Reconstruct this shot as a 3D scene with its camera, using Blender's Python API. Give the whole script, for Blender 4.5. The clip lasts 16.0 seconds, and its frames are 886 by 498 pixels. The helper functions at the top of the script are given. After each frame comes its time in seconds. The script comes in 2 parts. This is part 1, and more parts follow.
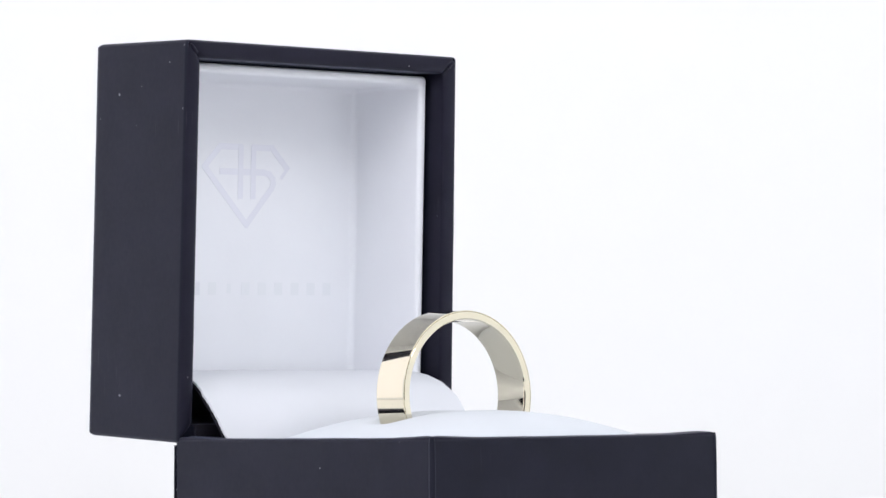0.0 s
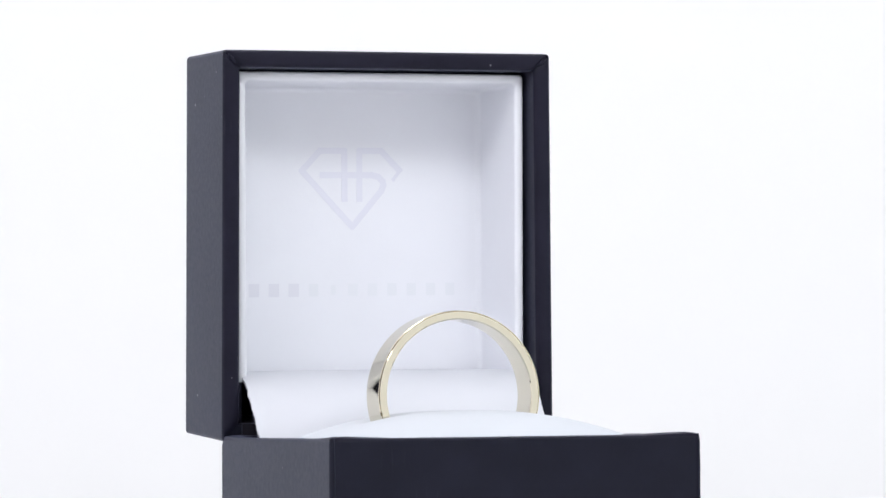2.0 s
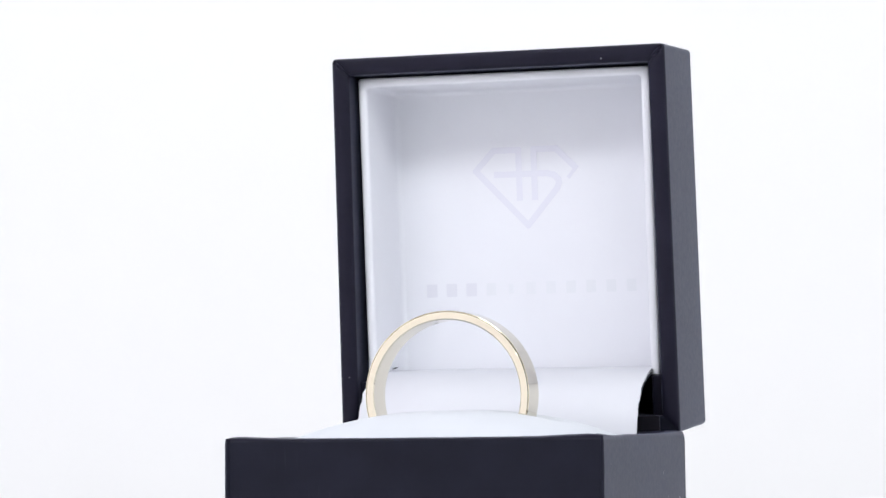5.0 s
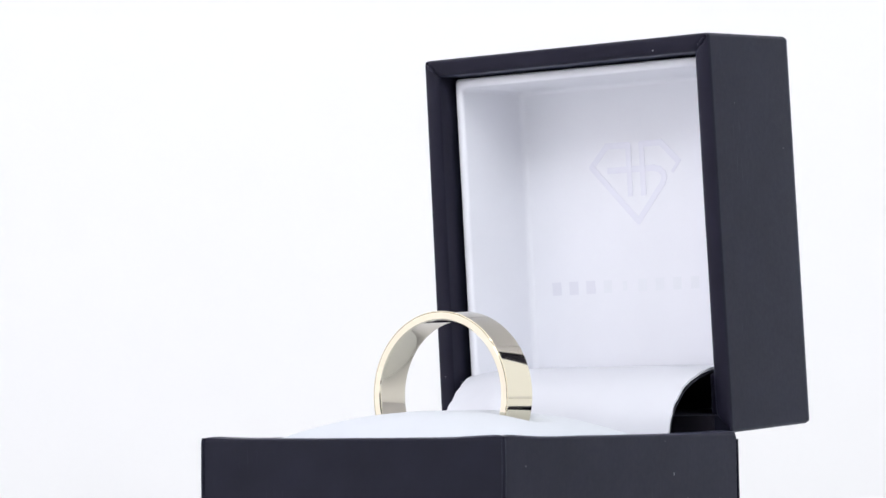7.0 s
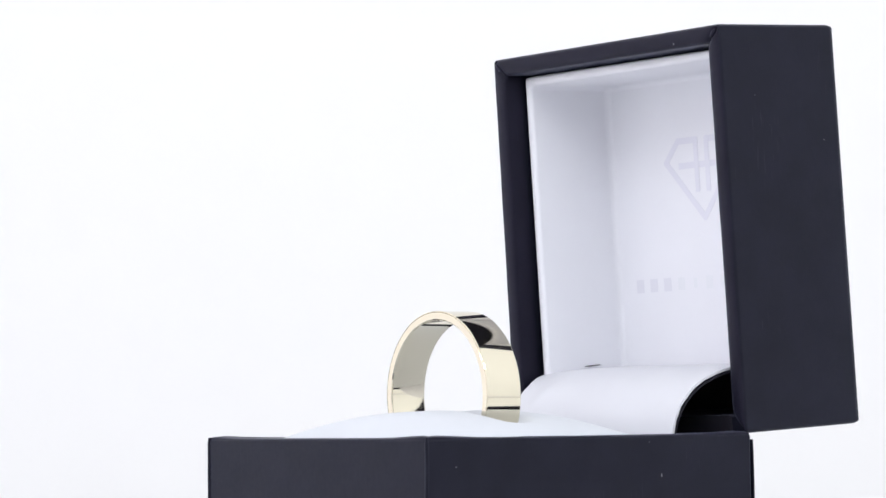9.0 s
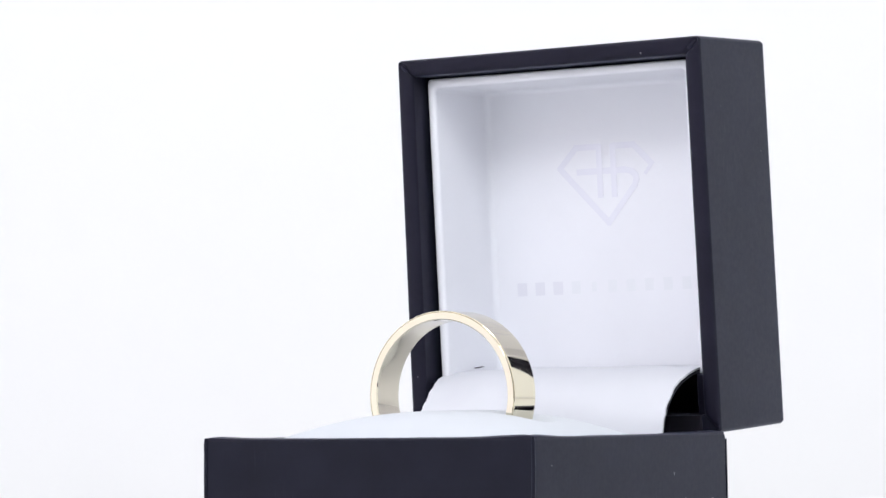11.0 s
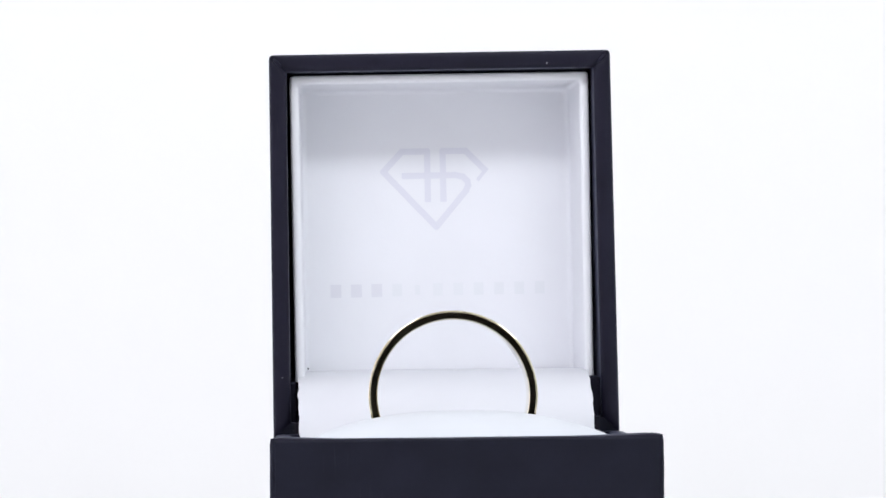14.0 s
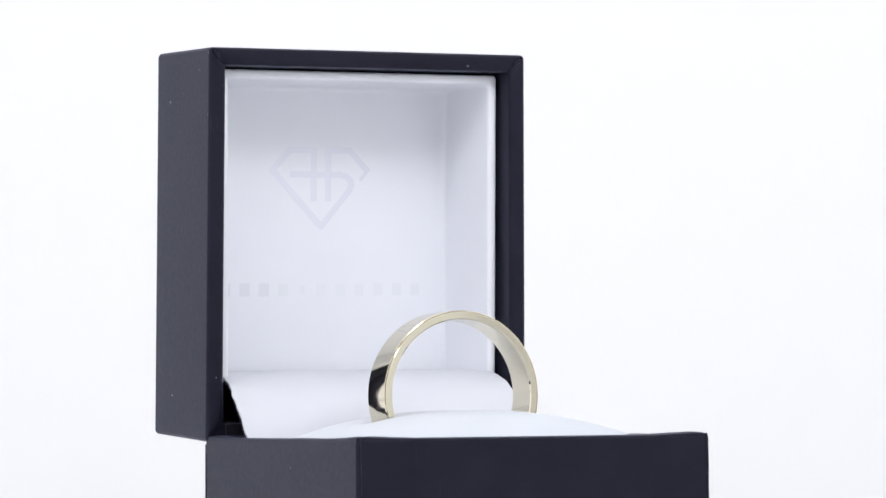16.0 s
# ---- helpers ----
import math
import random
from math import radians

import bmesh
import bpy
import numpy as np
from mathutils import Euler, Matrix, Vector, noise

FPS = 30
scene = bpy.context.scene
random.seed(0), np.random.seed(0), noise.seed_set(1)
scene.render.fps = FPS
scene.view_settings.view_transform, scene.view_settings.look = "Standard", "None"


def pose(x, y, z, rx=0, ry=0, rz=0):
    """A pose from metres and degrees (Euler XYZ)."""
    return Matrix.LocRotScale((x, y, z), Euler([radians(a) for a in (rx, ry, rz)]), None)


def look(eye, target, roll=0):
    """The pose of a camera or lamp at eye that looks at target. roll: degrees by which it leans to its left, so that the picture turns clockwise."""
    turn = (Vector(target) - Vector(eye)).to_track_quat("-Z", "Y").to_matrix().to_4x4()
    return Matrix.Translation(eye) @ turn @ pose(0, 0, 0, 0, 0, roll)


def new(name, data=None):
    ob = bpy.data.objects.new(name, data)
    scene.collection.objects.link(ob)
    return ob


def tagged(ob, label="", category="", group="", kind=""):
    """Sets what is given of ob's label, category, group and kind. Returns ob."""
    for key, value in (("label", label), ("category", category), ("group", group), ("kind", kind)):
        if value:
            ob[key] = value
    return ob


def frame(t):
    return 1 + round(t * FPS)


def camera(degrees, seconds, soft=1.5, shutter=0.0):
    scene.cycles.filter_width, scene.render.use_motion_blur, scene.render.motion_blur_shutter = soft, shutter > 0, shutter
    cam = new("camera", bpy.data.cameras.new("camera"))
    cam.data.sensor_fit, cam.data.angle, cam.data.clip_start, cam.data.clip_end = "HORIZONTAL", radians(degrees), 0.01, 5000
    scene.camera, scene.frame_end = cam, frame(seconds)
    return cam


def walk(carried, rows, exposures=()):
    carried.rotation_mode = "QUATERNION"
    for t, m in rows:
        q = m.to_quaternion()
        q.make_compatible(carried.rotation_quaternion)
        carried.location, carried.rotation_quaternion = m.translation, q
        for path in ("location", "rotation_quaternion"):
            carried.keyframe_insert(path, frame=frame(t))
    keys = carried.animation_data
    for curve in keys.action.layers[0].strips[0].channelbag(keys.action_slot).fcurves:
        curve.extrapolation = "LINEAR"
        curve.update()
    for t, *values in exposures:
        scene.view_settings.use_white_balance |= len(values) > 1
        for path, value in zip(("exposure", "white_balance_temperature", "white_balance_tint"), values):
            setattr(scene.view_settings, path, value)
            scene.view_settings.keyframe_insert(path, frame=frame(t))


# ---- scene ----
MM = 0.001
TOP = 30.0          # height of the box base over the floor, mm

# ---- camera ----
cam = camera(15.15, 16.0, soft=1.5)
EYE = pose(0, -0.4175, (TOP + 3.06) * MM, 0, 0, 0.2115) @ pose(0, 0, 0, 2.798) @ pose(0, 0, 0, 0, 0.648) @ pose(0, 0, 0, 90)
walk(cam, [(0.0, EYE), (16.0, EYE)])

# ---- light: a white product tent with soft lamps at both sides and above ----
world = bpy.data.worlds.new("world")
scene.world = world
world.use_nodes = True
world.node_tree.nodes["Background"].inputs[0].default_value = (0.9, 0.95, 1.0, 1)
world.node_tree.nodes["Background"].inputs[1].default_value = 0.05


def area_lamp(name, eye, target, width, height, watts, colour):
    data = bpy.data.lights.new(name, "AREA")
    data.shape, data.size, data.size_y = "RECTANGLE", width, height
    data.energy, data.color = watts, colour
    ob = new(name, data)
    ob.matrix_world = look(eye, target)
    return ob


WEST, EAST, COOL = (0.945, 0.868, 1.0), (0.868, 0.948, 0.97), (0.92, 0.942, 0.98)
area_lamp("soft_lamp_west", (-0.595, 0.03, 0.45), (0, 0.03, 0.45), 0.98, 0.86, 1.08, WEST)
area_lamp("soft_lamp_east", (0.595, 0.14, 0.45), (0, 0.14, 0.45), 1.2, 0.86, 0.60, EAST)
area_lamp("soft_lamp_top", (0, 0.34, 0.895), (0, 0.341, 0), 1.15, 0.86, 1.08, COOL)
area_lamp("soft_lamp_front", (0, -0.495, 0.425), (0, 0, 0.425), 0.9, 0.11, 2.75, COOL)
# two unseen fill lamps on the front flaps, added to brighten the lid lining
area_lamp("fill_lamp_front_west", (-0.375, -0.494, 0.30), (-0.375, 0, 0.30), 0.42, 0.58, 0.30, WEST)
area_lamp("fill_lamp_front_east", (0.36, -0.494, 0.30), (0.36, 0, 0.30), 0.44, 0.58, 0.13, EAST)


# ---- materials ----
def nodes_of(name):
    m = bpy.data.materials.new(name)
    m.use_nodes = True
    nt = m.node_tree
    return m, nt, nt.nodes["Principled BSDF"]


def add(nt, kind, **values):
    n = nt.nodes.new(kind)
    for k, v in values.items():
        n.inputs[k.replace("_", " ")].default_value = v
    return n


def coords(nt, scale=(1, 1, 1)):
    tc = nt.nodes.new("ShaderNodeTexCoord")
    mp = nt.nodes.new("ShaderNodeMapping")
    mp.inputs["Scale"].default_value = scale
    nt.links.new(tc.outputs["Object"], mp.inputs["Vector"])
    return mp.outputs["Vector"]


def ramp(nt, fac, stops):
    r = nt.nodes.new("ShaderNodeValToRGB")
    e = r.color_ramp.elements
    while len(e) < len(stops):
        e.new(0.5)
    for el, (p, c) in zip(e, stops):
        el.position, el.color = p, (*c, 1)
    nt.links.new(fac, r.inputs["Fac"])
    return r.outputs["Color"]


def bump(nt, bsdf, height, strength, distance):
    b = add(nt, "ShaderNodeBump", Strength=strength, Distance=distance)
    nt.links.new(height, b.inputs["Height"])
    nt.links.new(b.outputs["Normal"], bsdf.inputs["Normal"])


def leatherette(name, dark, light, rough, dust_scale=1000.0, dust_cut=0.876):
    """Blue-black coated paper: cloudy tone, fine grain, sparse dust specks."""
    m, nt, b = nodes_of(name)
    cloud = add(nt, "ShaderNodeTexNoise", Scale=130.0, Detail=4.0, Roughness=0.6)
    grain = add(nt, "ShaderNodeTexNoise", Scale=1500.0, Detail=3.0, Roughness=0.6)
    brush = add(nt, "ShaderNodeTexNoise", Scale=1.0, Detail=3.0, Roughness=0.6)
    dust = add(nt, "ShaderNodeTexNoise", Scale=dust_scale, Detail=0.0)
    nt.links.new(coords(nt), cloud.inputs["Vector"])
    nt.links.new(coords(nt), grain.inputs["Vector"])
    nt.links.new(coords(nt, (3300, 3300, 380)), brush.inputs["Vector"])
    nt.links.new(coords(nt), dust.inputs["Vector"])
    tone = ramp(nt, cloud.outputs["Fac"], [(0.3, dark), (0.7, light)])
    speck = ramp(nt, dust.outputs["Fac"], [(dust_cut, (0, 0, 0)), (dust_cut + 0.015, (1, 1, 1))])
    mix = nt.nodes.new("ShaderNodeMix")
    mix.data_type = "RGBA"
    mix.inputs["B"].default_value = (0.22, 0.22, 0.25, 1)
    # short upright scuffs, gathered in patches
    scuff = add(nt, "ShaderNodeTexNoise", Scale=1.0, Detail=2.0, Roughness=0.5)
    patch = add(nt, "ShaderNodeTexNoise", Scale=85.0, Detail=1.0)
    nt.links.new(coords(nt, (2600, 2600, 210)), scuff.inputs["Vector"])
    nt.links.new(coords(nt), patch.inputs["Vector"])
    where = nt.nodes.new("ShaderNodeMath")
    where.operation = "MULTIPLY"
    nt.links.new(ramp(nt, scuff.outputs["Fac"], [(0.62, (0, 0, 0)), (0.74, (0.55,) * 3)]), where.inputs[0])
    nt.links.new(ramp(nt, patch.outputs["Fac"], [(0.59, (0, 0, 0)), (0.70, (1, 1, 1))]), where.inputs[1])
    worn = nt.nodes.new("ShaderNodeMix")
    worn.data_type = "RGBA"
    worn.inputs["B"].default_value = (0.034, 0.034, 0.044, 1)
    nt.links.new(where.outputs[0], worn.inputs["Factor"])
    nt.links.new(tone, worn.inputs["A"])
    nt.links.new(speck, mix.inputs["Factor"])
    nt.links.new(worn.outputs["Result"], mix.inputs["A"])
    nt.links.new(mix.outputs["Result"], b.inputs["Base Color"])
    b.inputs["Specular IOR Level"].default_value = 0.155
    b.inputs["Specular Tint"].default_value = (0.87, 0.89, 1.0, 1)
    b.inputs["Sheen Weight"].default_value = 0.14
    b.inputs["Sheen Tint"].default_value = (0.60, 0.67, 1.0, 1)
    b.inputs["Sheen Roughness"].default_value = 0.4
    rr = ramp(nt, grain.outputs["Fac"], [(0.3, (rough - 0.04,) * 3), (0.7, (rough + 0.04,) * 3)])
    nt.links.new(rr, b.inputs["Roughness"])
    total = nt.nodes.new("ShaderNodeMath")
    total.operation = "MULTIPLY_ADD"
    total.inputs[1].default_value = 0.9
    nt.links.new(grain.outputs["Fac"], total.inputs[0])
    nt.links.new(brush.outputs["Fac"], total.inputs[2])
    bump(nt, b, total.outputs[0], 0.09, 0.00005)
    return m


def white_cloth(name, colour, rough, grain_scale, depth, patchy=0.03):
    m, nt, b = nodes_of(name)
    cloud = add(nt, "ShaderNodeTexNoise", Scale=60.0, Detail=3.0)
    grain = add(nt, "ShaderNodeTexNoise", Scale=grain_scale, Detail=3.0)
    v = coords(nt)
    nt.links.new(v, cloud.inputs["Vector"])
    nt.links.new(v, grain.inputs["Vector"])
    lo = tuple(c * (1 - patchy) for c in colour)
    nt.links.new(ramp(nt, cloud.outputs["Fac"], [(0.35, lo), (0.65, colour)]), b.inputs["Base Color"])
    b.inputs["Roughness"].default_value = rough
    bump(nt, b, grain.outputs["Fac"], 0.25, depth)
    return m


def gold_metal():
    m, nt, b = nodes_of("pale_gold")
    b.inputs["Base Color"].default_value = (0.715, 0.662, 0.522, 1)
    b.inputs["Metallic"].default_value = 1.0
    n = add(nt, "ShaderNodeTexNoise", Scale=900.0, Detail=4.0)
    nt.links.new(coords(nt), n.inputs["Vector"])
    nt.links.new(ramp(nt, n.outputs["Fac"], [(0.3, (0.03,) * 3), (0.7, (0.06,) * 3)]), b.inputs["Roughness"])
    return m


def foil(name, colour):
    m, nt, b = nodes_of(name)
    b.inputs["Base Color"].default_value = (*colour, 1)
    b.inputs["Metallic"].default_value = 0.2
    n = add(nt, "ShaderNodeTexNoise", Scale=2500.0, Detail=2.0)
    nt.links.new(coords(nt), n.inputs["Vector"])
    nt.links.new(ramp(nt, n.outputs["Fac"], [(0.3, (0.30,) * 3), (0.7, (0.45,) * 3)]), b.inputs["Roughness"])
    return m


DARK = leatherette("blue_black_leatherette", (0.0052, 0.0056, 0.0112), (0.0086, 0.0091, 0.0172), 0.50)
EDGE = leatherette("blue_black_wrapped_edge", (0.0074, 0.0068, 0.0143), (0.0112, 0.0102, 0.0206), 0.45, 1500.0, 0.888)
BLACK = leatherette("black_paper", (0.011, 0.0098, 0.014), (0.019, 0.017, 0.024), 0.6)
SATIN = white_cloth("white_satin_card", (0.892, 0.900, 0.942), 0.55, 1800.0, 0.00003)
# flap: the lining's white, darkened to hold back the light on its upturned face
FLAP = white_cloth("white_card_dimmed", (0.712, 0.724, 0.765), 0.6, 1800.0, 0.00003)
FOAM = white_cloth("white_velvet_foam", (0.675, 0.702, 0.74), 0.8, 2600.0, 0.00006)
BACKDROP = white_cloth("white_backdrop_paper", (0.955, 0.955, 0.945), 0.9, 400.0, 0.0001, 0.004)
TENT = white_cloth("white_tent_fabric", (0.958, 0.959, 0.96), 0.9, 400.0, 0.0001, 0.002)
VOID = white_cloth("dark_room_paint", (0.115, 0.10, 0.09), 0.8, 50.0, 0.0002)
BOLD_FOIL = foil("bold_silver_foil", (0.81, 0.815, 0.87))
GOLD, FOIL, THIN_FOIL = gold_metal(), foil("silver_foil", (0.795, 0.80, 0.872)), foil("thin_silver_foil", (0.842, 0.858, 0.895))


# ---- mesh helpers ----
def part(name, bm, material, parent, label="", at=None, smooth=35):
    bmesh.ops.recalc_face_normals(bm, faces=bm.faces[:])
    me = bpy.data.meshes.new(name)
    bm.to_mesh(me)
    bm.free()
    me.materials.append(material)
    if smooth:
        me.shade_smooth()
        me.set_sharp_from_angle(angle=radians(smooth))
    ob = new(name, me)
    if smooth:
        even = ob.modifiers.new("even_normals", "WEIGHTED_NORMAL")
        even.keep_sharp = True
    ob.parent = parent
    if at is not None:
        ob.matrix_basis = at
    if label:
        tagged(ob, label)
    return ob


def slab(lo, hi, bevel=0.0, segments=2):
    """A block between two corners, in mm, with rounded edges."""
    bm = bmesh.new()
    bmesh.ops.create_cube(bm, size=1)
    for v in bm.verts:
        v.co = Vector([((a + b) / 2 + (b - a) * c) * MM for a, b, c in zip(lo, hi, v.co)])
    if bevel:
        bmesh.ops.bevel(bm, geom=bm.edges[:], offset=bevel * MM, segments=segments, affect="EDGES", profile=0.5)
    return bm


def ring_loop(w, h, inset, radius, n=5):
    """Points of a rounded rectangle from (0, 0) to (w, h), drawn in by inset."""
    r = max(radius - inset, 0.15)
    pts = []
    for cx, cy, a0 in ((w - inset - r, inset + r, -90), (w - inset - r, h - inset - r, 0), (inset + r, h - inset - r, 90), (inset + r, inset + r, 180)):
        for i in range(n):
            a = radians(a0 + 90 * i / (n - 1))
            pts.append((cx + r * math.cos(a), cy + r * math.sin(a)))
    return pts


def shell(w, h, radius, profile, place):
    """An open tray: (inset, depth) stations of its wall, from the outer closed end round the rim to the inner closed end."""
    bm = bmesh.new()
    loops = []
    for inset, depth in profile:
        loops.append([bm.verts.new(Vector(place(u, v, depth)) * MM) for u, v in ring_loop(w, h, inset, radius)])
    for a, b in zip(loops, loops[1:]):
        for i in range(len(a)):
            j = (i + 1) % len(a)
            bm.faces.new((a[i], a[j], b[j], b[i]))
    bm.faces.new(loops[0])
    bm.faces.new(loops[-1])
    return bm


def softened(u, v, w, h, r):
    """Draws the square corners of a w x h rim in to rounded ones of radius r."""
    cu, cv = min(max(u, r), w - r), min(max(v, r), h - r)
    du, dv = u - cu, v - cv
    d = math.hypot(du, dv)
    if not (du and dv):
        return u, v
    k = max(abs(du), abs(dv)) / d
    return cu + du * k, cv + dv * k


def rim_strip(length, width, proud, gap, place, seed, lift=0.0, wrap=0.9, drop=0.3):
    """A paper-wrapped rim piece with rounded section and mitred ends, turned in over the wall by wrap; place(along, across, out)."""
    rnd = random.Random(seed)
    section = [(0.1, -0.55), (0.1, -0.3), (0.19, -0.14), (0.36, -0.04), (0.65, 0.0), (width * 0.5, 0.05), (width - 0.7, 0.0), (width - 0.36, -0.07), (width - 0.12, -0.22), (width + 0.02, -0.5), (width + 0.03, -wrap)]
    bm = bmesh.new()
    stations = [0.0, 0.008, 0.02, 0.045] + [k / 13 for k in range(1, 13)] + [0.955, 0.98, 0.992, 1.0]
    rows = []
    for i, f in enumerate(stations):
        end = i in (0, len(stations) - 1)
        near = min(f, 1 - f) < 0.05
        slow = 0.05 * noise.noise(Vector((f * 7, seed * 3.7, 1.0)))
        row = []
        for u, o in section:
            first, last = u + gap, length - u - gap
            out = proud + o + slow - (drop if end else drop / 3 if f in (0.008, 0.992) else 0.0) + rnd.uniform(-0.014, 0.014) * (0.5 if near else 1)
            out += lift * (math.exp(-((f * length) / 5) ** 2) + math.exp(-(((1 - f) * length) / 5) ** 2)) * (o > -0.3)
            row.append(bm.verts.new(Vector(place(first + (last - first) * f, u, out)) * MM))
        rows.append(row)
    for a, b in zip(rows, rows[1:]):
        for i in range(len(a) - 1):
            bm.faces.new((a[i], a[i + 1], b[i + 1], b[i]))
    bm.faces.new(rows[0])
    bm.faces.new(rows[-1])
    return bm


def grid_sheet(nu, nv, point, thick=0.0, under=None):
    """A sheet of nu x nv cells through point(u, v) in mm; thick: a second layer along -under."""
    bm = bmesh.new()
    top = [[bm.verts.new(Vector(point(i / nu, j / nv)) * MM) for j in range(nv + 1)] for i in range(nu + 1)]
    for i in range(nu):
        for j in range(nv):
            bm.faces.new((top[i][j], top[i + 1][j], top[i + 1][j + 1], top[i][j + 1]))
    if thick:
        bm.normal_update()
        bmesh.ops.solidify(bm, geom=bm.faces[:], thickness=thick * MM)
    return bm


# ---- the tent ----
def wall(name, lo, hi, material, label):
    return tagged(part(name, slab(lo, hi), material, None, smooth=0), label, "wall", kind="structure")


wall("floor", (-640, -1000, -40), (640, 840, 0), TENT, "plain white cloth floor of a photo tent").name = "floor"
wall("wall_north", (-640, 800, 0), (640, 840, 900), BACKDROP, "plain white paper backdrop of a photo tent")
wall("wall_west", (-640, -500, 0), (-600, 800, 900), TENT, "plain white cloth side of a photo tent")
wall("wall_east", (600, -500, 0), (640, 800, 900), TENT, "plain white cloth side of a photo tent")
wall("wall_south_west", (-640, -520, 0), (-155, -500, 900), TENT, "white cloth front flap beside the opening")
wall("wall_south_east", (131, -520, 0), (640, -500, 900), TENT, "white cloth front flap beside the opening")
wall("wall_south_top", (-155, -520, 330), (131, -500, 900), TENT, "white cloth front flap above the opening")
wall("ceiling", (-640, -520, 900), (640, 840, 940), TENT, "plain white cloth top of a photo tent")
wall("wall_room_south", (-640, -1000, 0), (640, -980, 900), VOID, "dark wall of the unlit room")
wall("wall_room_west", (-640, -980, 0), (-620, -520, 900), VOID, "dark wall of the unlit room")
wall("wall_room_east", (620, -980, 0), (640, -520, 900), VOID, "dark wall of the unlit room")
wall("wall_room_top", (-640, -1000, 900), (640, -520, 940), VOID, "dark ceiling of the unlit room")
wall("floor_room", (-620, -980, 0.5), (620, -522, 4), VOID, "dark floor of the unlit room")


# ---- the ring box ----
BW, BY0, BY1 = 46.6, -22.2, 28.1           # base width, front and back, mm
BX = 0.2
LW, LH, LD = 45.55, 51.3, 20.3            # lid
RIM = 2.3
up = pose(0, 0, TOP * MM)
LID = pose(-22.92 * MM, 27.3 * MM, (TOP - 0.55) * MM) @ pose(0, 0, 0, 0, 0, 0.48) @ pose(0, 0, 0, 0, -0.61) @ pose(0, 0, 0, 3.19)

box = tagged(new("ring_box"), "open blue-black leatherette ring box lined in white", "ring box")

# base: an open tray, its rim wrapped in paper
bx0, bd = BX - BW / 2, BY1 - BY0


def base_place(u, v, z):
    return bx0 + u, BY0 + v, z


base = part("base", shell(BW, bd, 0.4, [(0.6, -TOP), (0.15, -TOP + 0.15), (0, -TOP + 0.6), (0, -0.5), (0.06, -0.24), (0.2, -0.1), (0.34, -0.32), (RIM - 0.25, -0.32), (RIM, -0.6), (RIM, -6)], base_place),
            DARK, box, "blue-black leatherette box base", up)


def base_rim(u, v, o):
    return base_place(*softened(u, v, BW, bd, 0.3), o)


part("rim", rim_strip(BW, RIM, 0.0, 0.05, lambda a, c, o: base_rim(a, c, o), 1, 0.28, 0.9, 0.1), EDGE, base)
part("rim", rim_strip(BW, RIM, 0.0, 0.05, lambda a, c, o: base_rim(a, bd - c, o), 2, 0.28, 0.9, 0.1), EDGE, base)
part("rim", rim_strip(bd, RIM, 0.0, 0.05, lambda a, c, o: base_rim(c, a, o), 3, 0.28, 0.9, 0.1), EDGE, base)
part("rim", rim_strip(bd, RIM, 0.0, 0.05, lambda a, c, o: base_rim(BW - c, a, o), 4, 0.28, 0.9, 0.1), EDGE, base)


def seam_mesh(height, seed, radius):
    """A raised fold where the covering paper overlaps along an upright edge."""
    bm = bmesh.new()
    rows = []
    n, sides = 40, 10
    for i in range(n + 1):
        f = i / n
        z = -height + (height + 0.12) * f
        r = radius + 0.05 * noise.noise(Vector((f * 9, seed, 0))) - (0.12 if i == n else 0)
        dx, dy = (0.05 * noise.noise(Vector((f * 6, seed + k, 3.0))) for k in (5, 9))
        row = []
        for k in range(sides):
            a = 2 * math.pi * k / sides
            row.append(bm.verts.new(Vector((dx + r * math.cos(a), dy + r * (1.0 - 0.3 * math.cos(a)) * math.sin(a), z)) * MM))
        rows.append(row)
    for p, q in zip(rows, rows[1:]):
        for k in range(sides):
            j = (k + 1) % sides
            bm.faces.new((p[k], p[j], q[j], q[k]))
    bm.faces.new(rows[0])
    bm.faces.new(rows[-1])
    return bm


part("corner_seam", seam_mesh(TOP - 0.3, 6.0, 0.24), DARK, base, "raised paper seam along a corner", pose((bx0 + BW - 0.21) * MM, (BY0 + 0.16) * MM, 0, 0, 0, 130), smooth=60)
part("corner_seam", seam_mesh(TOP - 0.3, 2.0, 0.38), DARK, base, "raised paper seam along a corner", pose((bx0 + 0.29) * MM, (BY0 + 0.22) * MM, 0, 0, 0, 40), smooth=60)


# the covering paper stands off a little along the back
def cover_point(u, v):
    x, z = bx0 + 0.1 + (BW - 0.2) * u, -TOP + 0.2 + (TOP - 1.0) * v
    return x, BY1 + 0.03 + 0.32 * math.sin(v * 2.6) + 0.05 * noise.noise(Vector((u * 3, v * 9, 2))), z


part("back_cover", grid_sheet(8, 24, cover_point, 0.2), DARK, box, "loose covering paper along the back", up, smooth=50)


# cushion: one padded block, pressed open along the slot that holds the ring
def cushion_point(u, v):
    x, y = (u - 0.5) * 2 * 20.0, -19.0 + v * 37.0
    yc = (y + 0.5) / 18.5
    dome = max(0.0, 1 - abs(x / 20.0) ** 2.3) * max(0.0, 1 - abs(yc) ** 3.2)
    slot = math.exp(-(y / 2.4) ** 4) * math.exp(-(x / 11.6) ** 8)
    z = -1.2 + 4.45 * dome ** 0.8 - 2.6 * slot * min(1, dome * 2)
    z += 0.06 * noise.noise(Vector((x * 0.12, y * 0.12, 3.1)))
    return x + BX, y, z


part("cushion", grid_sheet(56, 90, cushion_point, 1.0), FOAM, box, "padded white velvet cushion with a slot", up, smooth=0).data.shade_smooth()


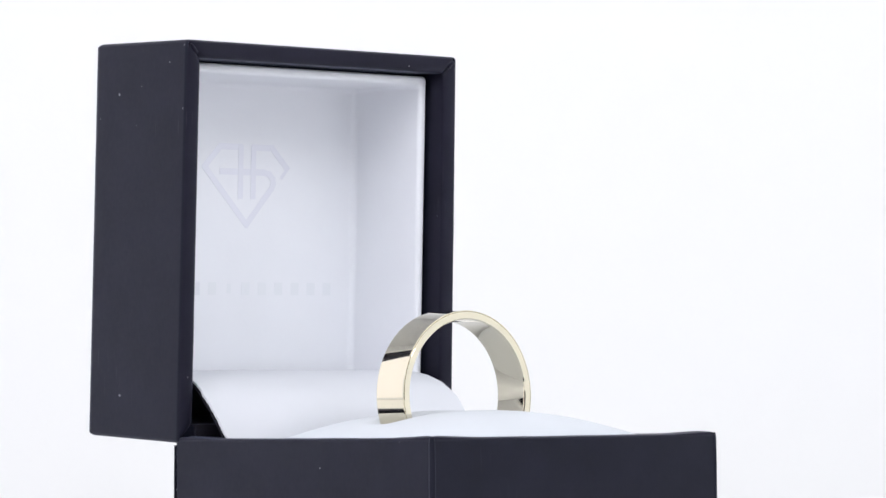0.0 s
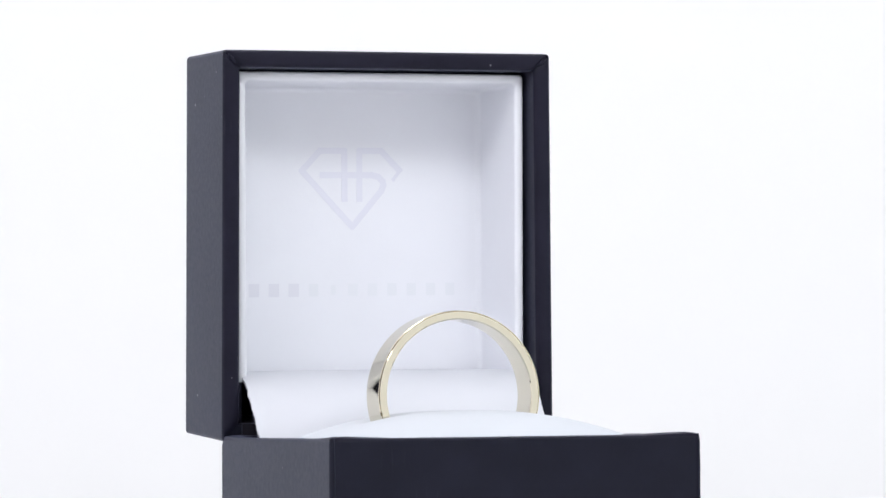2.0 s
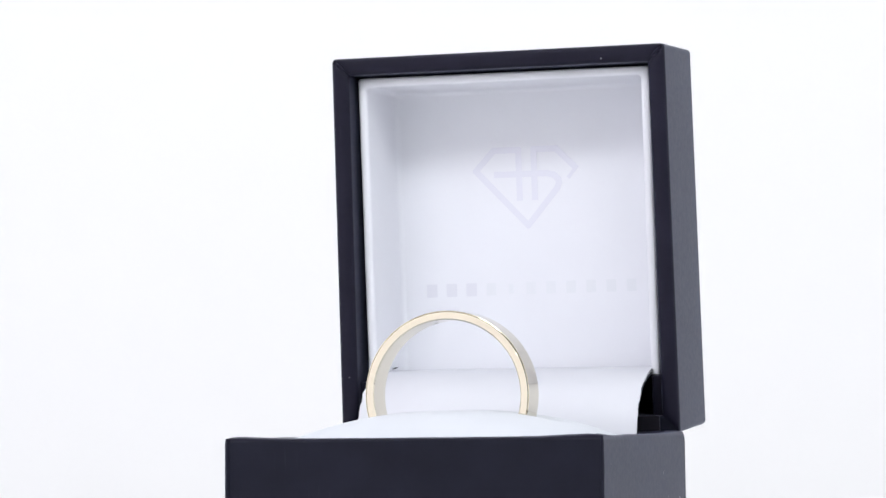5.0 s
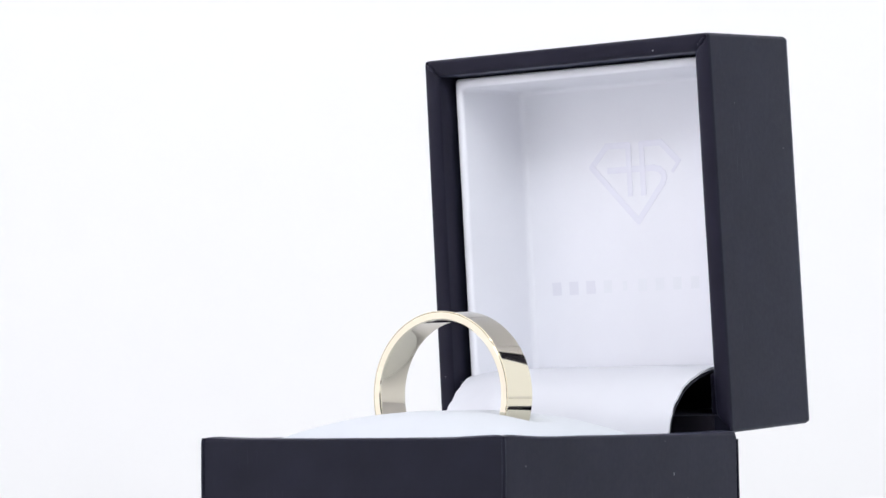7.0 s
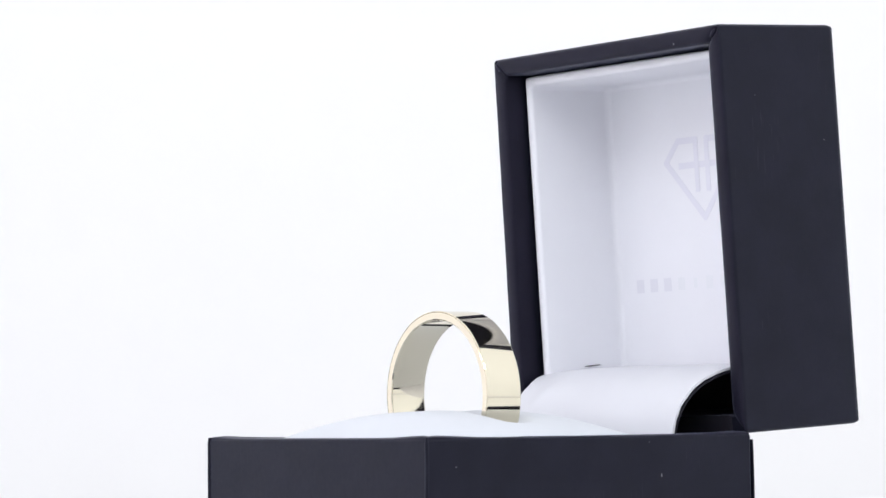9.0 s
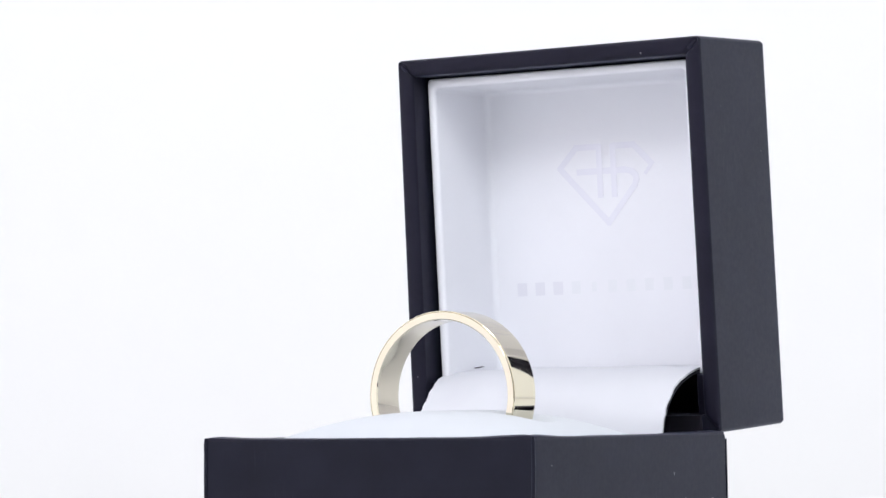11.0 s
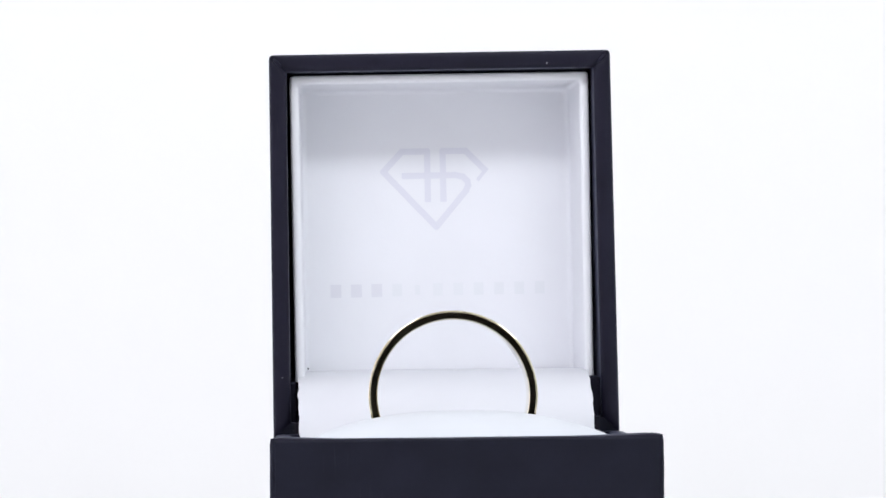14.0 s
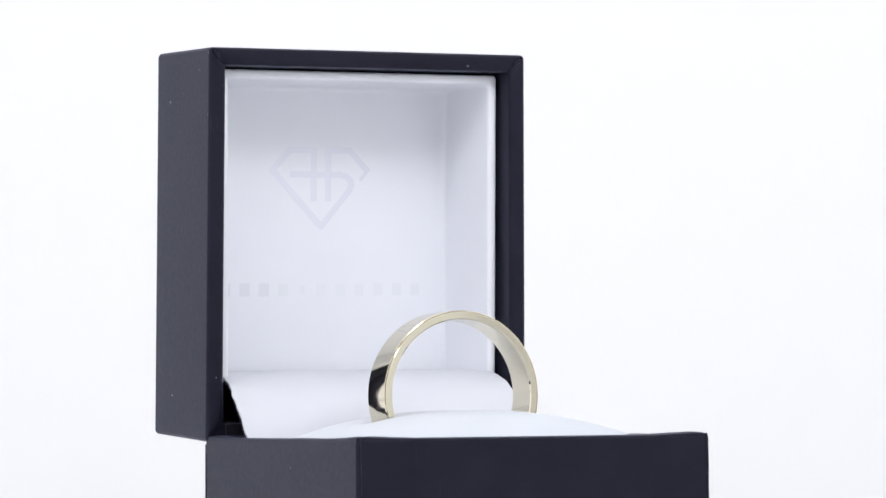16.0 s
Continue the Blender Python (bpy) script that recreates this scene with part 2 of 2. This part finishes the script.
# hinge flap: a white card that bends from the lid down into the base
def flap_point(u, v):
    x = -19.9 + 38.75 * u
    left = [(15.5, 8.5), (8, 8.35), (1.5, 7.35), (-2.2, 4.3), (-4.9, 1.1), (-7.5, -2.5)]
    right = [(15.5, 8.5), (8, 8.55), (1.2, 7.95), (-4.2, 5.9), (-7.4, 2.4), (-8.5, -2.5)]
    e = min(1.0, max(0.0, (u - 0.02) / 0.25))
    e = e * e * (3 - 2 * e)
    pts = [((1 - e) * p[0] + e * q[0], (1 - e) * p[1] + e * q[1]) for p, q in zip(left, right)]
    k = v * 5
    i = min(int(k), 4)
    f = k - i
    p0, p1, p2, p3 = (Vector(pts[min(max(j, 0), 5)]) for j in (i - 1, i, i + 1, i + 2))
    y, z = p1 + 0.5 * f * ((p2 - p0) + f * ((2 * p0 - 5 * p1 + 4 * p2 - p3) + f * (3 * p1 - p0 - 3 * p2 + p3)))
    if u in (0.0, 1.0):
        x += (0.24 - 0.12 * u) * noise.noise(Vector((v * 34, u * 9, 0.5)))
        z += 0.08 * noise.noise(Vector((v * 41, u * 9, 4.5)))
    return x, 27.6 + y, z


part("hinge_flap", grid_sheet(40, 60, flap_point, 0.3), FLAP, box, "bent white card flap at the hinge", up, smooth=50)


def backing_point(u, v):
    x, y, z = flap_point(0.002 + 0.996 * u, v)
    return x, y + 0.36, z - 0.36


part("flap_backing", grid_sheet(40, 60, backing_point, 0.25), BLACK, box, "black paper backing of the hinge flap", up, smooth=50)


# lid
def lid_place(u, v, depth):
    spread = (u / LW - 0.5) * 0.7 * (1 - v / LH)      # the lid is a little wider towards the hinge
    return u + spread, depth, v


lid = part("lid", shell(LW, LH, 0.55, [(1.3, LD), (0.6, LD - 0.1), (0.2, LD - 0.45), (0, LD - 1.2), (0, 0.5), (0.06, 0.24), (0.2, 0.1), (0.34, 0.32), (RIM - 0.25, 0.32), (RIM, 0.6), (RIM, LD - 1.6)], lid_place),
           DARK, box, "blue-black leatherette lid standing open", LID)


def lid_rim(u, v, o):
    return lid_place(*softened(u, v, LW, LH, 0.85 if v > LH / 2 else 0.3), -o)


part("rim", rim_strip(LW, RIM, 0.05, 0.12, lambda a, c, o: lid_rim(a, LH - c, o), 5, 0.0, 2.9), EDGE, lid)
part("rim", rim_strip(LH, RIM, 0.05, 0.12, lambda a, c, o: lid_rim(c, a, o), 7, 0.0, 2.9), EDGE, lid)
part("rim", rim_strip(LH, RIM, 0.05, 0.12, lambda a, c, o: lid_rim(LW - c, a, o), 8, 0.0, 2.9), EDGE, lid)


def fold_mesh(seed):
    """A pinched fold of covering paper at a mitred corner."""
    bm = bmesh.new()
    bmesh.ops.create_icosphere(bm, subdivisions=3, radius=1)
    for v in bm.verts:
        n = 1 + 0.22 * noise.noise(v.co * 2.3 + Vector((seed, 0, 0)))
        v.co = Vector((v.co.x * 0.26 * n, v.co.y * 0.24 * n, v.co.z * 0.8 * n)) * MM
    return bm


part("corner_fold", fold_mesh(1.0), EDGE, lid, "", pose(1.12 * MM, 0.05 * MM, (LH - 1.12) * MM, 0, -43))
part("corner_fold", fold_mesh(7.0), EDGE, lid, "", pose((LW - 1.12) * MM, 0.05 * MM, (LH - 1.12) * MM, 0, 47))
part("inner_lining", slab((RIM - 0.02, LD - 1.9, RIM), (LW - RIM + 0.02, LD - 1.55, 12.0)), BLACK, lid, "black paper inside of the lid")
part("hinge_lining", slab((RIM + 0.05, -0.12, 0.05), (LW - RIM - 0.05, LD - 1.8, RIM + 0.02)), BLACK, lid, "black paper along the hinge")

part("inner_tab", slab((LW - RIM - 1.25, 1.6, RIM - 0.3), (LW - RIM + 0.3, LD - 2.2, 7.6), 0.3, 3), EDGE, lid, "dark wrapped end of the lid wall")
part("inner_tab", slab((RIM - 0.3, 1.6, RIM - 0.3), (RIM + 0.45, LD - 2.2, 7.6), 0.2, 3), EDGE, lid, "dark wrapped end of the lid wall")

# white insert inside the lid: three padded sides and a back panel, open below
IX0, IX1, IZ0, IZ1, IY0, IY1 = 2.7, LW - 2.7, 7.7, LH - 2.65, 3.1, 16.5


def insert_mesh():
    bm = bmesh.new()
    lip = 1.25

    def outline(d, y):
        r = 0.5 + d * 0.1
        pts = [(IX0 + d, IZ0)]
        for k in range(6):
            a = radians(180 - 18 * k)
            pts.append((IX0 + d + r + r * math.cos(a), IZ1 - d - r + r * math.sin(a)))
        for k in range(6):
            a = radians(90 - 18 * k)
            pts.append((IX1 - d - r + r * math.cos(a), IZ1 - d - r + r * math.sin(a)))
        pts.append((IX1 - d, IZ0))
        wob = [Vector((noise.noise(Vector((x * 0.2, z * 0.2, d))), 0, noise.noise(Vector((x * 0.2, z * 0.2, d + 7))))) * 0.12 for x, z in pts]
        return [bm.verts.new((Vector((x, y, z)) + w) * MM) for (x, z), w in zip(pts, wob)]

    rows = [outline(0, IY1 + 0.5), outline(0, IY0 + 0.45), outline(0.12, IY0 + 0.15), outline(0.4, IY0), outline(lip - 0.4, IY0),
            outline(lip - 0.1, IY0 + 0.2), outline(lip, IY0 + 0.6), outline(lip + 0.25, IY1 - 0.9), outline(lip + 0.5, IY1 - 0.25), outline(lip + 1.1, IY1)]
    for a, b in zip(rows, rows[1:]):
        for i in range(len(a) - 1):
            bm.faces.new((a[i], a[i + 1], b[i + 1], b[i]))
    bm.faces.new(rows[-1])
    return bm


lining = part("lid_lining", insert_mesh(), SATIN, box, "white satin card lining of the lid", LID, smooth=50)


def stroke(bm, a, b, width, y, thick=0.05):
    """A flat foil stroke from a to b in the lid's plane, 0.05 mm thick."""
    d = Vector((b[0] - a[0], b[1] - a[1])).normalized()
    n = Vector((-d.y, d.x)) * width / 2
    a, b = Vector(a) - d * width * 0.3, Vector(b) + d * width * 0.3
    ring = [a + n, b + n, b - n, a - n]
    lo = [bm.verts.new(Vector((p.x, y, p.y)) * MM) for p in ring]
    hi = [bm.verts.new(Vector((p.x, y - thick, p.y)) * MM) for p in ring]
    bm.faces.new(lo)
    bm.faces.new(hi)
    for i in range(4):
        j = (i + 1) % 4
        bm.faces.new((lo[i], lo[j], hi[j], hi[i]))


# emblem: an outlined cut stone with two uprights and a bar
EX, EZ = 22.55, 35.75
OUTLINE = [((-7.1, 0), (-4.5, 2.75)), ((-4.5, 2.75), (-1.0, 2.75)), ((1.15, 2.75), (4.3, 2.75)), ((4.3, 2.75), (7.0, 0)), ((7.0, 0), (6.0, -1.25)), ((-7.1, 0), (0.1, -7.7)),
           ((0.1, -7.7), (4.3, -2.75)), ((-1.0, 2.75), (-1.0, -4.0)), ((1.15, 2.75), (1.15, -4.0)), ((-4.3, -0.6), (2.9, -0.6)), ((2.9, -0.6), (3.9, -0.85)),
           ((3.9, -0.85), (4.5, -1.45)), ((4.5, -1.45), (4.6, -2.05)), ((4.6, -2.05), (4.3, -2.75))]
for k, (p, q) in enumerate(OUTLINE):
    emblem = bmesh.new()
    stroke(emblem, (EX + p[0], EZ + p[1]), (EX + q[0], EZ + q[1]), 0.5 if k == 4 else 0.86, IY1 - 0.02, 0.018 + 0.002 * k)
    part("emblem_stroke", emblem, FOIL, lining, smooth=0)
for i in range(11):
    bar = bmesh.new()
    x = 8.6 + i * 2.82
    stroke(bar, (x, 18.95), (x, 19.85), 1.5 if i < 3 else 0.7 if i == 4 else 1.35, IY1 - 0.02, 0.02)
    part("letter_bar", bar, BOLD_FOIL if i < 3 else THIN_FOIL, lining, smooth=0)


# a thin black body stands in for the shaded gap under the lining's side
gap = bmesh.new()
bmesh.ops.create_uvsphere(gap, u_segments=16, v_segments=8, radius=1)
bmesh.ops.scale(gap, vec=(0.1 * MM, 1.5 * MM, 0.09 * MM), verts=gap.verts[:])
part("seam_gap_shade", gap, BLACK, lining, "black sliver standing in for the shade of a gap in the seam", pose(4.5 * MM, 10.5 * MM, 9.05 * MM, 2))


# ---- the ring ----
def band(radius, thick, width):
    """A flat wedding band round the y axis with a fine turned line beside each edge."""
    bm = bmesh.new()
    ro, ri, h = radius, radius - thick, width / 2
    half = [(ro, h - 0.14), (ro - 0.04, h - 0.05), (ro - 0.09, h - 0.03), (ro - 0.14, h - 0.12), (ro - 0.18, h - 0.03), (ro - 0.22, h), (ri + 0.15, h), (ri + 0.05, h - 0.10), (ri, h - 0.24)]
    sec = half + [(r, -y) for r, y in reversed(half)]
    n = 160
    rows = []
    for i in range(n):
        a = 2 * math.pi * i / n
        rows.append([bm.verts.new(Vector((r * math.cos(a), y, r * math.sin(a))) * MM) for r, y in sec])
    for i in range(n):
        p, q = rows[i], rows[(i + 1) % n]
        for k in range(len(sec)):
            j = (k + 1) % len(sec)
            bm.faces.new((p[k], p[j], q[j], q[k]))
    return bm


RING = pose(-0.58 * MM, -0.22 * MM, (TOP + 5.1) * MM)
ring = tagged(part("wedding_ring", band(10.55, 1.14, 5.25), GOLD, None, smooth=20), "polished pale yellow gold flat wedding band standing in the cushion", "ring")


# ---- what turns ----
def motions():
    steps = [(k * 0.5, -40.75 + 11.11 * k * 0.5) for k in range(18)]
    steps += [(8.6, 54.75), (8.7, 55.6), (8.8, 55.05), (8.9, 54.05)]
    steps += [(k * 0.5, 152.8 - 11.095 * k * 0.5) for k in range(18, 33)]
    walk(box, [(t, pose(0, 0, 0, 0, 0, -a)) for t, a in steps])
    walk(ring, [(t, pose(0, 0, 0, 0, 0, -a) @ RING) for t, a in steps])


motions()
